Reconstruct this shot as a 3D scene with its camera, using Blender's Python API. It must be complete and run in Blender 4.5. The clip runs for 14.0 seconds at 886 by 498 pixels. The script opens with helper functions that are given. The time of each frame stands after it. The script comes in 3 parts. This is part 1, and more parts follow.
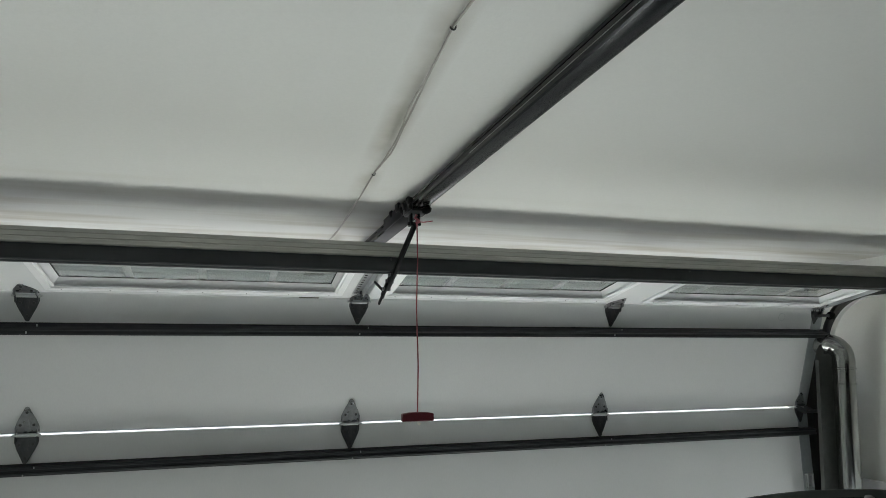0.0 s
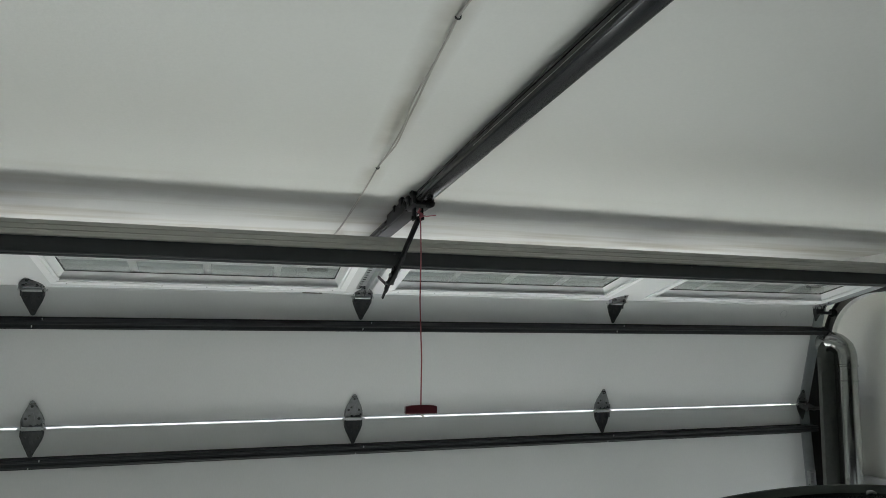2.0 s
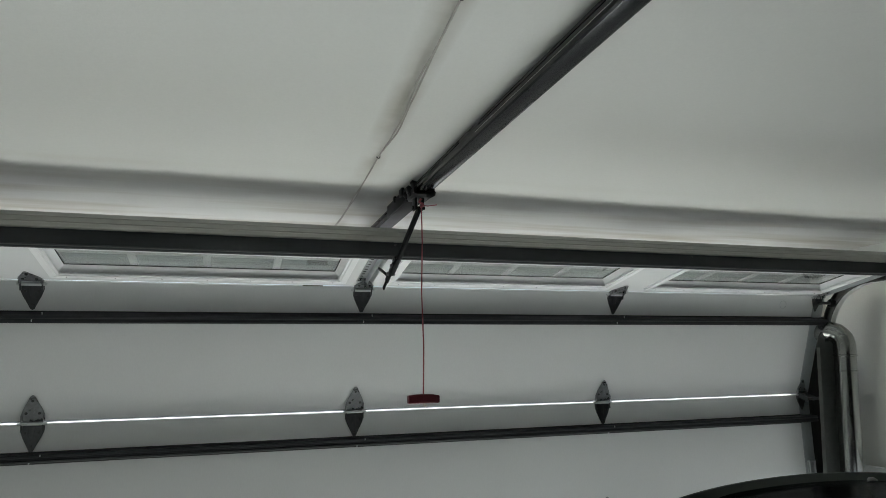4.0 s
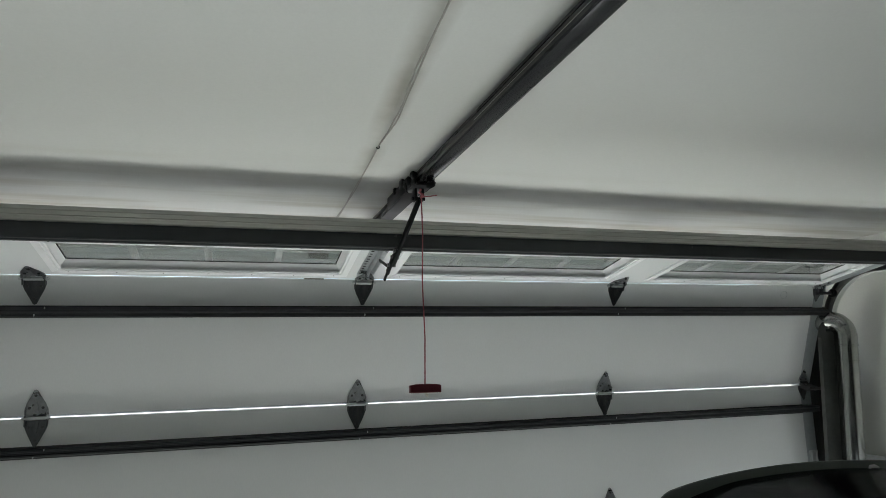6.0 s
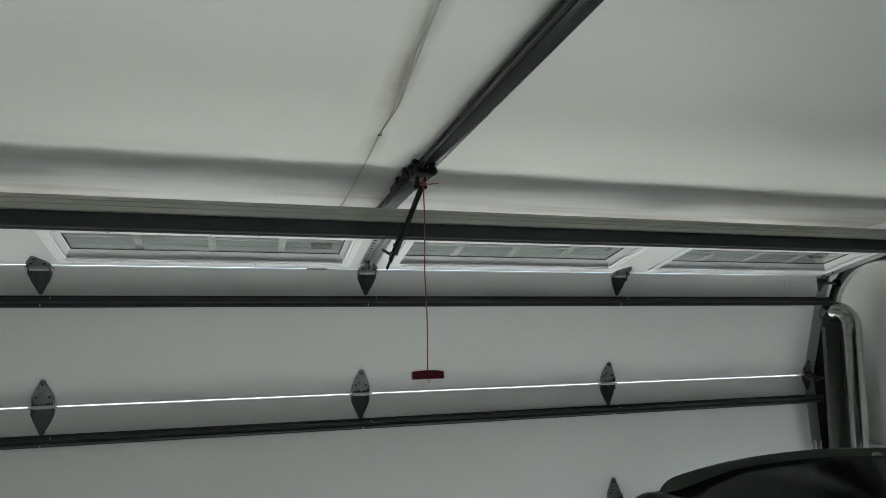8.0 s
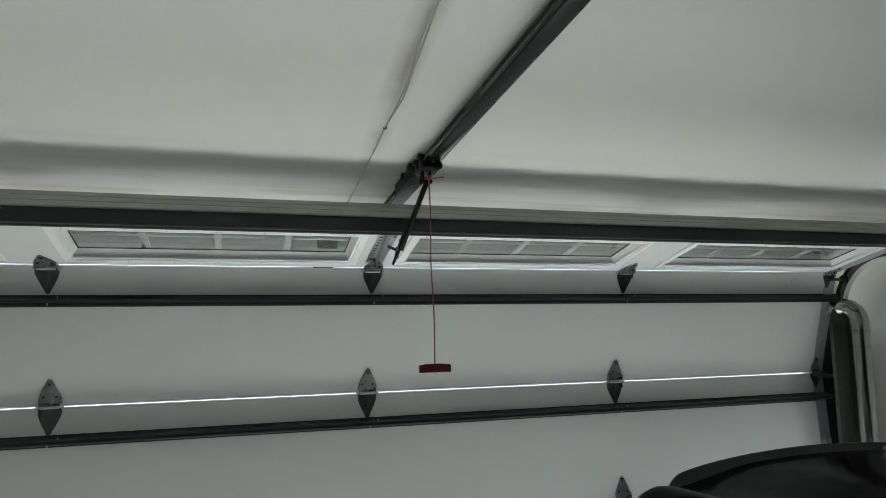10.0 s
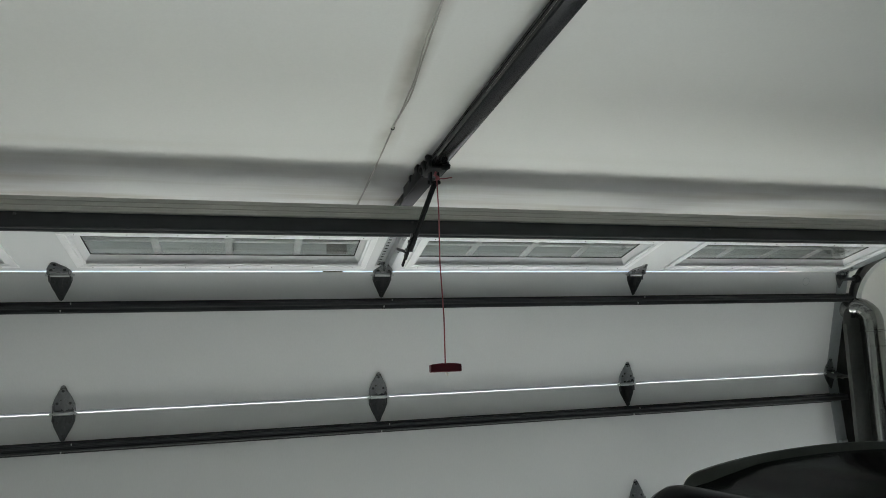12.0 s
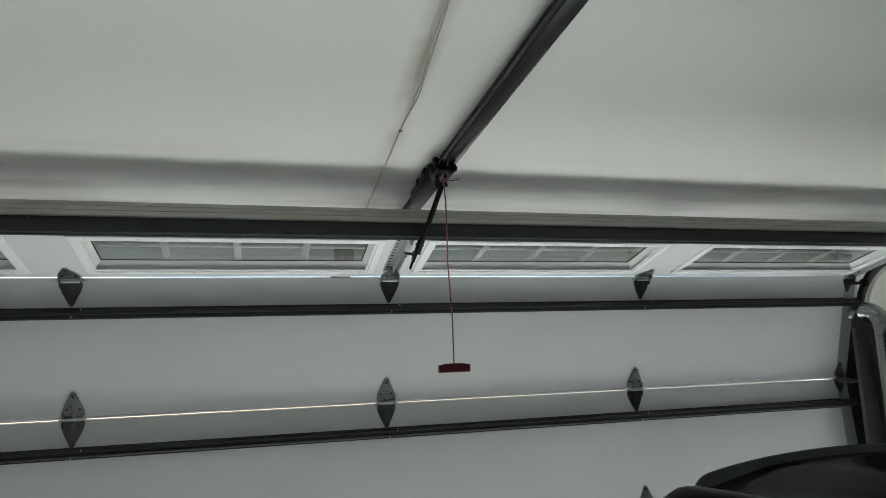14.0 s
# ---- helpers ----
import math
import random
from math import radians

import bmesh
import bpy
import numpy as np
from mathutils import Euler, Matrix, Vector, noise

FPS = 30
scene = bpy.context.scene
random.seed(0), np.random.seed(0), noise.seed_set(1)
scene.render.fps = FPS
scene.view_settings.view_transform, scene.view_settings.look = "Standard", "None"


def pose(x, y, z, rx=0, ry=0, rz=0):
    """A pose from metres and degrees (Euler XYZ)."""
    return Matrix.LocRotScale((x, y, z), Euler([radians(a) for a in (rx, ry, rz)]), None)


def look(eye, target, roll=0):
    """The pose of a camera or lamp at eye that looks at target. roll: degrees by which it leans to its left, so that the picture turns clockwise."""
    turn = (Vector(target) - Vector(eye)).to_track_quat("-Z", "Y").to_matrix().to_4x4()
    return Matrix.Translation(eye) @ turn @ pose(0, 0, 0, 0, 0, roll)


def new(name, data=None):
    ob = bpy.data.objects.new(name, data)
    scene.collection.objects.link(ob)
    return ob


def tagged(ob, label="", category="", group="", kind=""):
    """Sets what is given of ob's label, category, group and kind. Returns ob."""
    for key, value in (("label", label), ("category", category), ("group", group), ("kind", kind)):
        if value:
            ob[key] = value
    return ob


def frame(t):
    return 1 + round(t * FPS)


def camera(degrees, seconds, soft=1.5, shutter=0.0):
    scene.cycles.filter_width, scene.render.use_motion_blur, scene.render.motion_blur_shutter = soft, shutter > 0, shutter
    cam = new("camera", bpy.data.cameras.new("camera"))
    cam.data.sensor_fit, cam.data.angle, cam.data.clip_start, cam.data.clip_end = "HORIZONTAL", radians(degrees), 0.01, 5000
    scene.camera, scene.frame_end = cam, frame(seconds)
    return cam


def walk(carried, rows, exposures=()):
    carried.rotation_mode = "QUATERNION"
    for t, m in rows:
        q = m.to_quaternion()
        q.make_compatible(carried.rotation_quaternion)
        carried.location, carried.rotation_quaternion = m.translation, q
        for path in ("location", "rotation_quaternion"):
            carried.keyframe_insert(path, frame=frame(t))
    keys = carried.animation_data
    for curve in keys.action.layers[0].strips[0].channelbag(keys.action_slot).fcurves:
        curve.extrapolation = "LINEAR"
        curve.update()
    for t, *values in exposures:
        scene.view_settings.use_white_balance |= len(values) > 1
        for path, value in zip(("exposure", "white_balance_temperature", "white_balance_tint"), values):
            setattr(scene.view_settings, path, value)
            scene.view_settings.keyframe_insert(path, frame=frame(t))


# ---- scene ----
cam = camera(67.65, 14.0, soft=0.5)
PATH = [
    (0, (-0.504, -2.880, 1.776), (0.100, -1.005, 2.122), -0.57),
    (1.5, (-0.509, -2.885, 1.756), (0.090, -1.009, 2.107), -0.45),
    (3, (-0.517, -2.881, 1.742), (0.085, -1.006, 2.088), -0.67),
    (5.5, (-0.527, -2.868, 1.701), (0.083, -0.995, 2.047), -1.40),
    (6.5, (-0.515, -2.883, 1.697), (0.085, -1.004, 2.031), -1.50),
    (8, (-0.515, -2.880, 1.668), (0.077, -0.999, 2.000), -1.62),
    (10.5, (-0.522, -2.869, 1.610), (0.054, -0.990, 1.980), -2.29),
    (12, (-0.521, -2.869, 1.583), (0.032, -0.989, 1.979), -2.74),
    (14, (-0.533, -2.868, 1.536), (0.006, -0.994, 1.980), -3.10),
]

walk(cam, [(t, look(eye, target, roll)) for t, eye, target, roll in PATH], [(0.0, 1.31), (3.0, 1.20), (7.5, 1.16), (10.5, 1.19), (14.0, 1.26)])

# ---- world, sun, lamps ----
world = bpy.data.worlds.new("daylight")
scene.world = world
world.use_nodes = True
wn = world.node_tree
sky = wn.nodes.new("ShaderNodeTexSky")
sky.sky_type = "NISHITA"
sky.sun_disc = False
sky.sun_elevation = radians(42)
sky.sun_rotation = radians(-40)
wn.links.new(sky.outputs["Color"], wn.nodes["Background"].inputs["Color"])
wn.nodes["Background"].inputs["Strength"].default_value = 0.14

sun = new("sun", bpy.data.lights.new("sun", "SUN"))
sun.data.energy = 5.0
sun.data.angle = radians(0.5)
sun.data.color = (1.0, 0.97, 0.92)
sun.matrix_world = look((-3.4, 4.05, 4.76), (0, 0, 0))


def area_lamp(name, eye, target, sx, sy, watts, colour):
    data = bpy.data.lights.new(name, "AREA")
    data.shape, data.size, data.size_y = "RECTANGLE", sx, sy
    data.energy, data.color = watts, colour
    ob = new(name, data)
    ob.matrix_world = look(eye, target)
    return ob


# daylight that comes in below the half-raised door
area_lamp("daylight_below_door", (0.45, 0.20, 0.26), (0.45, -1.3, -0.34), 3.8, 0.30, 68, (0.915, 0.985, 0.985))


# ---- materials ----


def material(name, colour, rough=0.6, metal=0.0, vary=0.08, fine=90.0, coarse=3.0, bump=0.15, stretch=(1, 1, 1), coat=0.0, gloss_vary=0.08):
    m = bpy.data.materials.new(name)
    m.use_nodes = True
    nt = m.node_tree
    b = nt.nodes["Principled BSDF"]
    b.inputs["Metallic"].default_value = metal
    b.inputs["Coat Weight"].default_value = coat
    co = nt.nodes.new("ShaderNodeTexCoord")
    mp = nt.nodes.new("ShaderNodeMapping")
    mp.inputs["Scale"].default_value = stretch
    nt.links.new(co.outputs["Object"], mp.inputs["Vector"])
    n1 = nt.nodes.new("ShaderNodeTexNoise")
    n1.inputs["Scale"].default_value = fine
    n1.inputs["Detail"].default_value = 4
    n2 = nt.nodes.new("ShaderNodeTexNoise")
    n2.inputs["Scale"].default_value = coarse
    n2.inputs["Detail"].default_value = 5
    for n in (n1, n2):
        nt.links.new(mp.outputs["Vector"], n.inputs["Vector"])
    add = nt.nodes.new("ShaderNodeMath")
    add.operation = "ADD"
    nt.links.new(n1.outputs["Fac"], add.inputs[0])
    nt.links.new(n2.outputs["Fac"], add.inputs[1])
    ramp = nt.nodes.new("ShaderNodeMapRange")
    ramp.inputs["From Min"].default_value = 0.6
    ramp.inputs["From Max"].default_value = 1.4
    ramp.inputs["To Min"].default_value = 1 - vary
    ramp.inputs["To Max"].default_value = 1 + vary
    nt.links.new(add.outputs[0], ramp.inputs["Value"])
    mul = nt.nodes.new("ShaderNodeVectorMath")
    mul.operation = "SCALE"
    mul.inputs[0].default_value = colour
    nt.links.new(ramp.outputs["Result"], mul.inputs["Scale"])
    nt.links.new(mul.outputs["Vector"], b.inputs["Base Color"])
    rr = nt.nodes.new("ShaderNodeMapRange")
    rr.inputs["From Min"].default_value = 0.3
    rr.inputs["From Max"].default_value = 0.7
    rr.inputs["To Min"].default_value = max(0.02, rough - gloss_vary)
    rr.inputs["To Max"].default_value = min(1.0, rough + gloss_vary)
    nt.links.new(n2.outputs["Fac"], rr.inputs["Value"])
    nt.links.new(rr.outputs["Result"], b.inputs["Roughness"])
    if bump:
        bp = nt.nodes.new("ShaderNodeBump")
        bp.inputs["Strength"].default_value = bump
        bp.inputs["Distance"].default_value = 0.002
        nt.links.new(n1.outputs["Fac"], bp.inputs["Height"])
        nt.links.new(bp.outputs["Normal"], b.inputs["Normal"])
    return m


CEILING = material("ceiling_paint", (0.635, 0.645, 0.62), 0.9, vary=0.03, fine=140, coarse=0.9, bump=0.25)


def add_shade_streaks(m, tint, near):
    """Paints the bands of light and shade near the door opening as brownish streaks (object y above near)."""
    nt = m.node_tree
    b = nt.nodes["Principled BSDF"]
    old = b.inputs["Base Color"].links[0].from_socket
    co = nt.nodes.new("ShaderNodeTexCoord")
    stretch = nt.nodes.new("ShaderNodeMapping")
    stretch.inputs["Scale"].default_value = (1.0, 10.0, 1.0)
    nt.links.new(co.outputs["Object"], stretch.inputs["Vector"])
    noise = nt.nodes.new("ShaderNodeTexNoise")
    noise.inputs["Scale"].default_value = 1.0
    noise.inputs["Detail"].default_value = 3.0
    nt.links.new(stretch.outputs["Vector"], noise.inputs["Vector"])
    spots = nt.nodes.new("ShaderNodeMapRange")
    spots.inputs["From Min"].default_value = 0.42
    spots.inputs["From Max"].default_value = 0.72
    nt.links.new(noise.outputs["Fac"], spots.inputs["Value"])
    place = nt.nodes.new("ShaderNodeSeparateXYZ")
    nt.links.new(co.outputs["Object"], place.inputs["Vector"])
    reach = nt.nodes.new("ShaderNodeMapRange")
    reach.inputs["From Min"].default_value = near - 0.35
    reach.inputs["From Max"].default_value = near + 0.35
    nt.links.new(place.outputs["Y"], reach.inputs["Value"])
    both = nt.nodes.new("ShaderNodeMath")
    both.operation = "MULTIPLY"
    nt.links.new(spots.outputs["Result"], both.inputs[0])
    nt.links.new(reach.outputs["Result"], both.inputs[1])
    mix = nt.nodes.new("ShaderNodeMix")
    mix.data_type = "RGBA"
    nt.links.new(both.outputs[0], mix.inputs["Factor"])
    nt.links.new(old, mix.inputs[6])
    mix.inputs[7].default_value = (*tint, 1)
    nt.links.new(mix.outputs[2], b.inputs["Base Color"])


# streaky shade over the door, put into the ceiling colour
add_shade_streaks(CEILING, (0.44, 0.42, 0.35), -0.62)


def add_wire_shade(m, tint):
    """Paints the soft shade along the ceiling wire as a patchy grey smear."""
    nt = m.node_tree
    b = nt.nodes["Principled BSDF"]
    old = b.inputs["Base Color"].links[0].from_socket
    co = nt.nodes.new("ShaderNodeTexCoord")
    place = nt.nodes.new("ShaderNodeSeparateXYZ")
    nt.links.new(co.outputs["Object"], place.inputs["Vector"])
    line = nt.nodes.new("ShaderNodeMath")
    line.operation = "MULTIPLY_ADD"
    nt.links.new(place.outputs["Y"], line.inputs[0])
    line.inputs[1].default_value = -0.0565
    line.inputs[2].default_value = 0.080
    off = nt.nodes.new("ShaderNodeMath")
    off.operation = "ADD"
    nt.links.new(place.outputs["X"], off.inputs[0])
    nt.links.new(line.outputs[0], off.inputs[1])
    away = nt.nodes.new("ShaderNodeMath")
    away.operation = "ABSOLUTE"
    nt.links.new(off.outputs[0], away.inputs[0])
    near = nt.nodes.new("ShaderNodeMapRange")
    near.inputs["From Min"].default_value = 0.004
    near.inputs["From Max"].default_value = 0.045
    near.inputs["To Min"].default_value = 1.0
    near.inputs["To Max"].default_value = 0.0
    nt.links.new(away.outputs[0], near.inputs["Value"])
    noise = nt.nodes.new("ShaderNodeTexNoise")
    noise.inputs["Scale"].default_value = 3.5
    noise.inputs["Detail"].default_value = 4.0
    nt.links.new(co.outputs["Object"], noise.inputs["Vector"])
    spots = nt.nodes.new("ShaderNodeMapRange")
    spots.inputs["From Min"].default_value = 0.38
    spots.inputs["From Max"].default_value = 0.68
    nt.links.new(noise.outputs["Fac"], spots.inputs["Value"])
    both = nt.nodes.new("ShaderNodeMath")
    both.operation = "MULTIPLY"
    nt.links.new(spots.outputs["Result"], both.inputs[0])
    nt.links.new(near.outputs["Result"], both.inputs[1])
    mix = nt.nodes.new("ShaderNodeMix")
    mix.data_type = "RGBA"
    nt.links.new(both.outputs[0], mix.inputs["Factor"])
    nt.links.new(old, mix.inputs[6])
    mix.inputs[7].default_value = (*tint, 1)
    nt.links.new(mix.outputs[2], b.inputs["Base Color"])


# soft shade beside the wire, put into the ceiling colour
add_wire_shade(CEILING, (0.40, 0.39, 0.35))
WALL = material("wall_paint", (0.72, 0.73, 0.69), 0.85, vary=0.04, fine=120, coarse=1.2, bump=0.25)
HEADER = material("grey_header_board", (0.35, 0.375, 0.355), 0.7, vary=0.12, fine=50, coarse=2.5, bump=0.15, stretch=(0.3, 1, 1))
CONCRETE = material("concrete", (0.42, 0.41, 0.39), 0.75, vary=0.18, fine=60, coarse=1.5, bump=0.3)
DRIVEWAY = material("driveway_concrete", (0.55, 0.54, 0.515), 0.85, vary=0.15, fine=40, coarse=0.8, bump=0.3)
DOOR = material("door_skin", (0.70, 0.715, 0.72), 0.55, vary=0.035, fine=220, coarse=2.0, bump=0.12, stretch=(1, 1, 0.25))
VINYL = material("white_vinyl", (0.86, 0.87, 0.88), 0.45, vary=0.03, fine=60, coarse=3, bump=0.05)
MUNTIN = material("muntin_vinyl", (0.82, 0.83, 0.82), 0.5, vary=0.03, bump=0.05)
GALV = material("galvanised_steel", (0.52, 0.54, 0.55), 0.36, metal=0.9, vary=0.16, fine=45, coarse=12, bump=0.06, gloss_vary=0.12)
STILE = material("dull_zinc_stile", (0.40, 0.43, 0.45), 0.5, metal=0.5, vary=0.12, fine=60, coarse=8, bump=0.06)
CAP = material("door_top_cap", (0.46, 0.46, 0.43), 0.55, metal=0.2, vary=0.1, fine=60, coarse=5, bump=0.08, stretch=(0.2, 1, 1))
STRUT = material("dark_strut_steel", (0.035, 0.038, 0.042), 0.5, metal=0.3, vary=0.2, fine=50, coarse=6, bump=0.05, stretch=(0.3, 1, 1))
# hinge steel again, paler for the light that upper leaves reflect
LIT_LEAF = material("lit_hinge_steel", (0.30, 0.31, 0.32), 0.3, metal=0.95, vary=0.25, fine=70, coarse=25, bump=0.1)
HINGE = material("hinge_steel", (0.11, 0.114, 0.12), 0.34, metal=0.95, vary=0.25, fine=70, coarse=25, bump=0.1)
SCREW = material("zinc_screw", (0.10, 0.102, 0.105), 0.35, metal=1.0, vary=0.1, bump=0)
RAIL = material("rail_steel", (0.010, 0.0105, 0.012), 0.24, metal=0.15, vary=0.3, fine=30, coarse=5, bump=0.05, stretch=(1, 0.25, 1), gloss_vary=0.15)
BELT = material("belt_rubber", (0.03, 0.03, 0.03), 0.7, vary=0.15, bump=0.1)
TEETH = material("belt_teeth", (0.42, 0.42, 0.42), 0.6, vary=0.15, bump=0)
BLACK = material("black_plastic", (0.008, 0.0085, 0.009), 0.5, vary=0.2, fine=80, coarse=10, bump=0.1)
ARM = material("black_arm_steel", (0.012, 0.0125, 0.0135), 0.45, metal=0.2, vary=0.25, bump=0.06)
CORD = material("red_cord", (0.30, 0.085, 0.10), 0.8, vary=0.2, fine=300, coarse=40, bump=0.3)
HANDLE = material("red_handle_plastic", (0.10, 0.004, 0.012), 0.4, vary=0.1, fine=80, bump=0.05)
KNOT = material("white_cord_end", (0.8, 0.78, 0.74), 0.8, vary=0.1, bump=0.2)
# track zinc made paler for the floor light on the inner flange
LIT_LIP = material("lit_zinc", (0.74, 0.75, 0.74), 0.38, metal=0.35, vary=0.12, fine=40, coarse=8, bump=0.05)
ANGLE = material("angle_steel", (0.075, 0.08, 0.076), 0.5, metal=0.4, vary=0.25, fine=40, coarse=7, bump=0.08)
DUCT = material("duct_steel", (0.34, 0.35, 0.34), 0.17, metal=0.95, vary=0.08, fine=35, coarse=6, bump=0.02, gloss_vary=0.04)
WIRE = material("clear_wire", (0.30, 0.288, 0.255), 0.45, vary=0.15, fine=60, coarse=10, bump=0)
HOOK = material("dark_hook", (0.05, 0.05, 0.05), 0.5, metal=0.6, bump=0)
PAINT = material("black_car_paint", (0.004, 0.004, 0.005), 0.14, vary=0.1, fine=200, coarse=2, bump=0, gloss_vary=0.03)
PAINT.node_tree.nodes["Principled BSDF"].inputs["IOR"].default_value = 1.12
SHIELD = material("smoked_deflector", (0.082, 0.094, 0.088), 0.5, vary=0.1, fine=80, bump=0.03)
TYRE = material("tyre_rubber", (0.02, 0.02, 0.02), 0.85, vary=0.2, bump=0.3)
RIM = material("alloy_rim", (0.5, 0.5, 0.5), 0.3, metal=0.9, bump=0)
LAMPGLASS = material("headlamp_lens", (0.35, 0.36, 0.37), 0.1, bump=0, coat=0.5)
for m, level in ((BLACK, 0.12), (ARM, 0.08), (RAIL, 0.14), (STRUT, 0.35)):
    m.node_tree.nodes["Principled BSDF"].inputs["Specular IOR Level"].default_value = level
TAN = material("tan_paper", (0.11, 0.108, 0.092), 0.8, vary=0.08, bump=0.05)
GREY_CASE = material("opener_case", (0.16, 0.16, 0.17), 0.5, bump=0.05)

LENS = material("frosted_lens", (0.6, 0.6, 0.58), 0.4, bump=0)


def glass_material(name, tint, rough):
    m = bpy.data.materials.new(name)
    m.use_nodes = True
    nt = m.node_tree
    b = nt.nodes["Principled BSDF"]
    b.inputs["Base Color"].default_value = (*tint, 1)
    b.inputs["Roughness"].default_value = rough
    b.inputs["IOR"].default_value = 1.45
    b.inputs["Transmission Weight"].default_value = 1.0
    return m


PANE = glass_material("window_glass", (0.93, 0.95, 0.945), 0.02)
CARGLASS = material("tinted_car_glass", (0.01, 0.012, 0.012), 0.05, bump=0, vary=0.02)

# ---- mesh helpers ----


def box(bm, lo, hi, bevel=0.0, m=None):
    """A box between two corners, with its edges rounded."""
    tmp = bmesh.new()
    bmesh.ops.create_cube(tmp, size=1.0)
    for v in tmp.verts:
        v.co = Vector([lo[i] + (v.co[i] + 0.5) * (hi[i] - lo[i]) for i in range(3)])
    if bevel:
        bmesh.ops.bevel(tmp, geom=tmp.edges[:], offset=bevel, segments=2, affect="EDGES", profile=0.5)
    merge(bm, tmp, m)


def merge(bm, tmp, m=None):
    if m is not None:
        bmesh.ops.transform(tmp, matrix=m, verts=tmp.verts[:])
    data = bpy.data.meshes.new("tmp")
    tmp.to_mesh(data)
    tmp.free()
    bm.from_mesh(data)
    bpy.data.meshes.remove(data)


def rod(bm, a, b, r, seg=14, r2=None):
    """A round bar from a to b."""
    a, b = Vector(a), Vector(b)
    tmp = bmesh.new()
    bmesh.ops.create_cone(tmp, cap_ends=True, segments=seg, radius1=r, radius2=r if r2 is None else r2, depth=(b - a).length)
    turn = (b - a).to_track_quat("Z", "Y").to_matrix().to_4x4()
    merge(bm, tmp, Matrix.Translation((a + b) / 2) @ turn)


def tube(bm, pts, r, seg=12, caps=True):
    """A round tube along a line of points."""
    pts = [Vector(p) for p in pts]
    rings = []
    side = None
    for i, p in enumerate(pts):
        d = (pts[min(i + 1, len(pts) - 1)] - pts[max(i - 1, 0)]).normalized()
        if side is None:
            side = d.orthogonal().normalized()
        side = (side - d * side.dot(d)).normalized()
        up = d.cross(side)
        rr = r[i] if isinstance(r, (list, tuple)) else r
        rings.append([bm.verts.new(p + rr * (math.cos(2 * math.pi * k / seg) * side + math.sin(2 * math.pi * k / seg) * up)) for k in range(seg)])
    for a, b in zip(rings, rings[1:]):
        for k in range(seg):
            bm.faces.new((a[k], a[(k + 1) % seg], b[(k + 1) % seg], b[k]))
    if caps:
        bm.faces.new(rings[0][::-1])
        bm.faces.new(rings[-1])


def prism(bm, outline, depth, m=None, bevel=0.0):
    """An outline in local x, y pushed up by depth in z."""
    tmp = bmesh.new()
    face = tmp.faces.new([tmp.verts.new((x, y, 0)) for x, y in outline])
    got = bmesh.ops.extrude_face_region(tmp, geom=[face])
    bmesh.ops.translate(tmp, vec=(0, 0, depth), verts=[g for g in got["geom"] if isinstance(g, bmesh.types.BMVert)])
    bmesh.ops.recalc_face_normals(tmp, faces=tmp.faces[:])
    if bevel:
        bmesh.ops.bevel(tmp, geom=tmp.edges[:], offset=bevel, segments=1, affect="EDGES")
    merge(bm, tmp, m)


def sweep(bm, profile, frames_at):
    """A closed profile of (a, b) carried along frames (origin, a axis, b axis)."""
    rings = [[bm.verts.new(o + a * p + b * q) for p, q in profile] for o, a, b in frames_at]
    n = len(profile)
    for r, s in zip(rings, rings[1:]):
        for k in range(n):
            bm.faces.new((r[k], r[(k + 1) % n], s[(k + 1) % n], s[k]))
    bm.faces.new(rings[0][::-1])
    bm.faces.new(rings[-1])
    bmesh.ops.recalc_face_normals(bm, faces=bm.faces[:])


def mesh_of(bm, name, mat, smooth=True):
    bmesh.ops.recalc_face_normals(bm, faces=bm.faces[:])
    data = bpy.data.meshes.new(name)
    bm.to_mesh(data)
    bm.free()
    data.materials.append(mat)
    if smooth:
        data.shade_smooth()
        data.set_sharp_from_angle(angle=radians(32))
    return data


def part(name, bm, mat, parent, label="", smooth=True):
    ob = new(name, mesh_of(bm, name, mat, smooth))
    ob.parent = parent
    if label:
        tagged(ob, label)
    return ob


def shared(name, data, parent, m=None):
    """One more object on a mesh that exists."""
    ob = new(name, data)
    ob.parent = parent
    if m is not None:
        ob.matrix_local = m
    return ob


def thing(name, label, category, at=(0, 0, 0), group=""):
    return tagged(set_at(new(name), at), label, category, group)


def set_at(ob, at):
    ob.location = at
    return ob


def structure(name, bm, mat, label, category):
    return tagged(new(name, mesh_of(bm, name, mat)), label, category, kind="structure")


# ---- plan (metres; x along the door, y towards the street, z up) ----
CEIL = 2.318
RIGHT, LEFT, BACK = 2.735, -4.40, -6.8
INNER, OUTER = 0.065, 0.23
OPEN_X, OPEN_Z = 2.41, 2.135
Z2 = 1.54
W = 2.465
LOCK_U = 0.165

# ---- structure ----
bm = bmesh.new()
box(bm, (LEFT - 0.15, BACK - 0.15, -0.12), (RIGHT + 0.15, OUTER, 0.0))
structure("floor", bm, CONCRETE, "grey concrete garage floor slab", "floor")

bm = bmesh.new()
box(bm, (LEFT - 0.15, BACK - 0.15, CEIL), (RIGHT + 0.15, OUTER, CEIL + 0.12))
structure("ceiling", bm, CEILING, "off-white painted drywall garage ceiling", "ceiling")

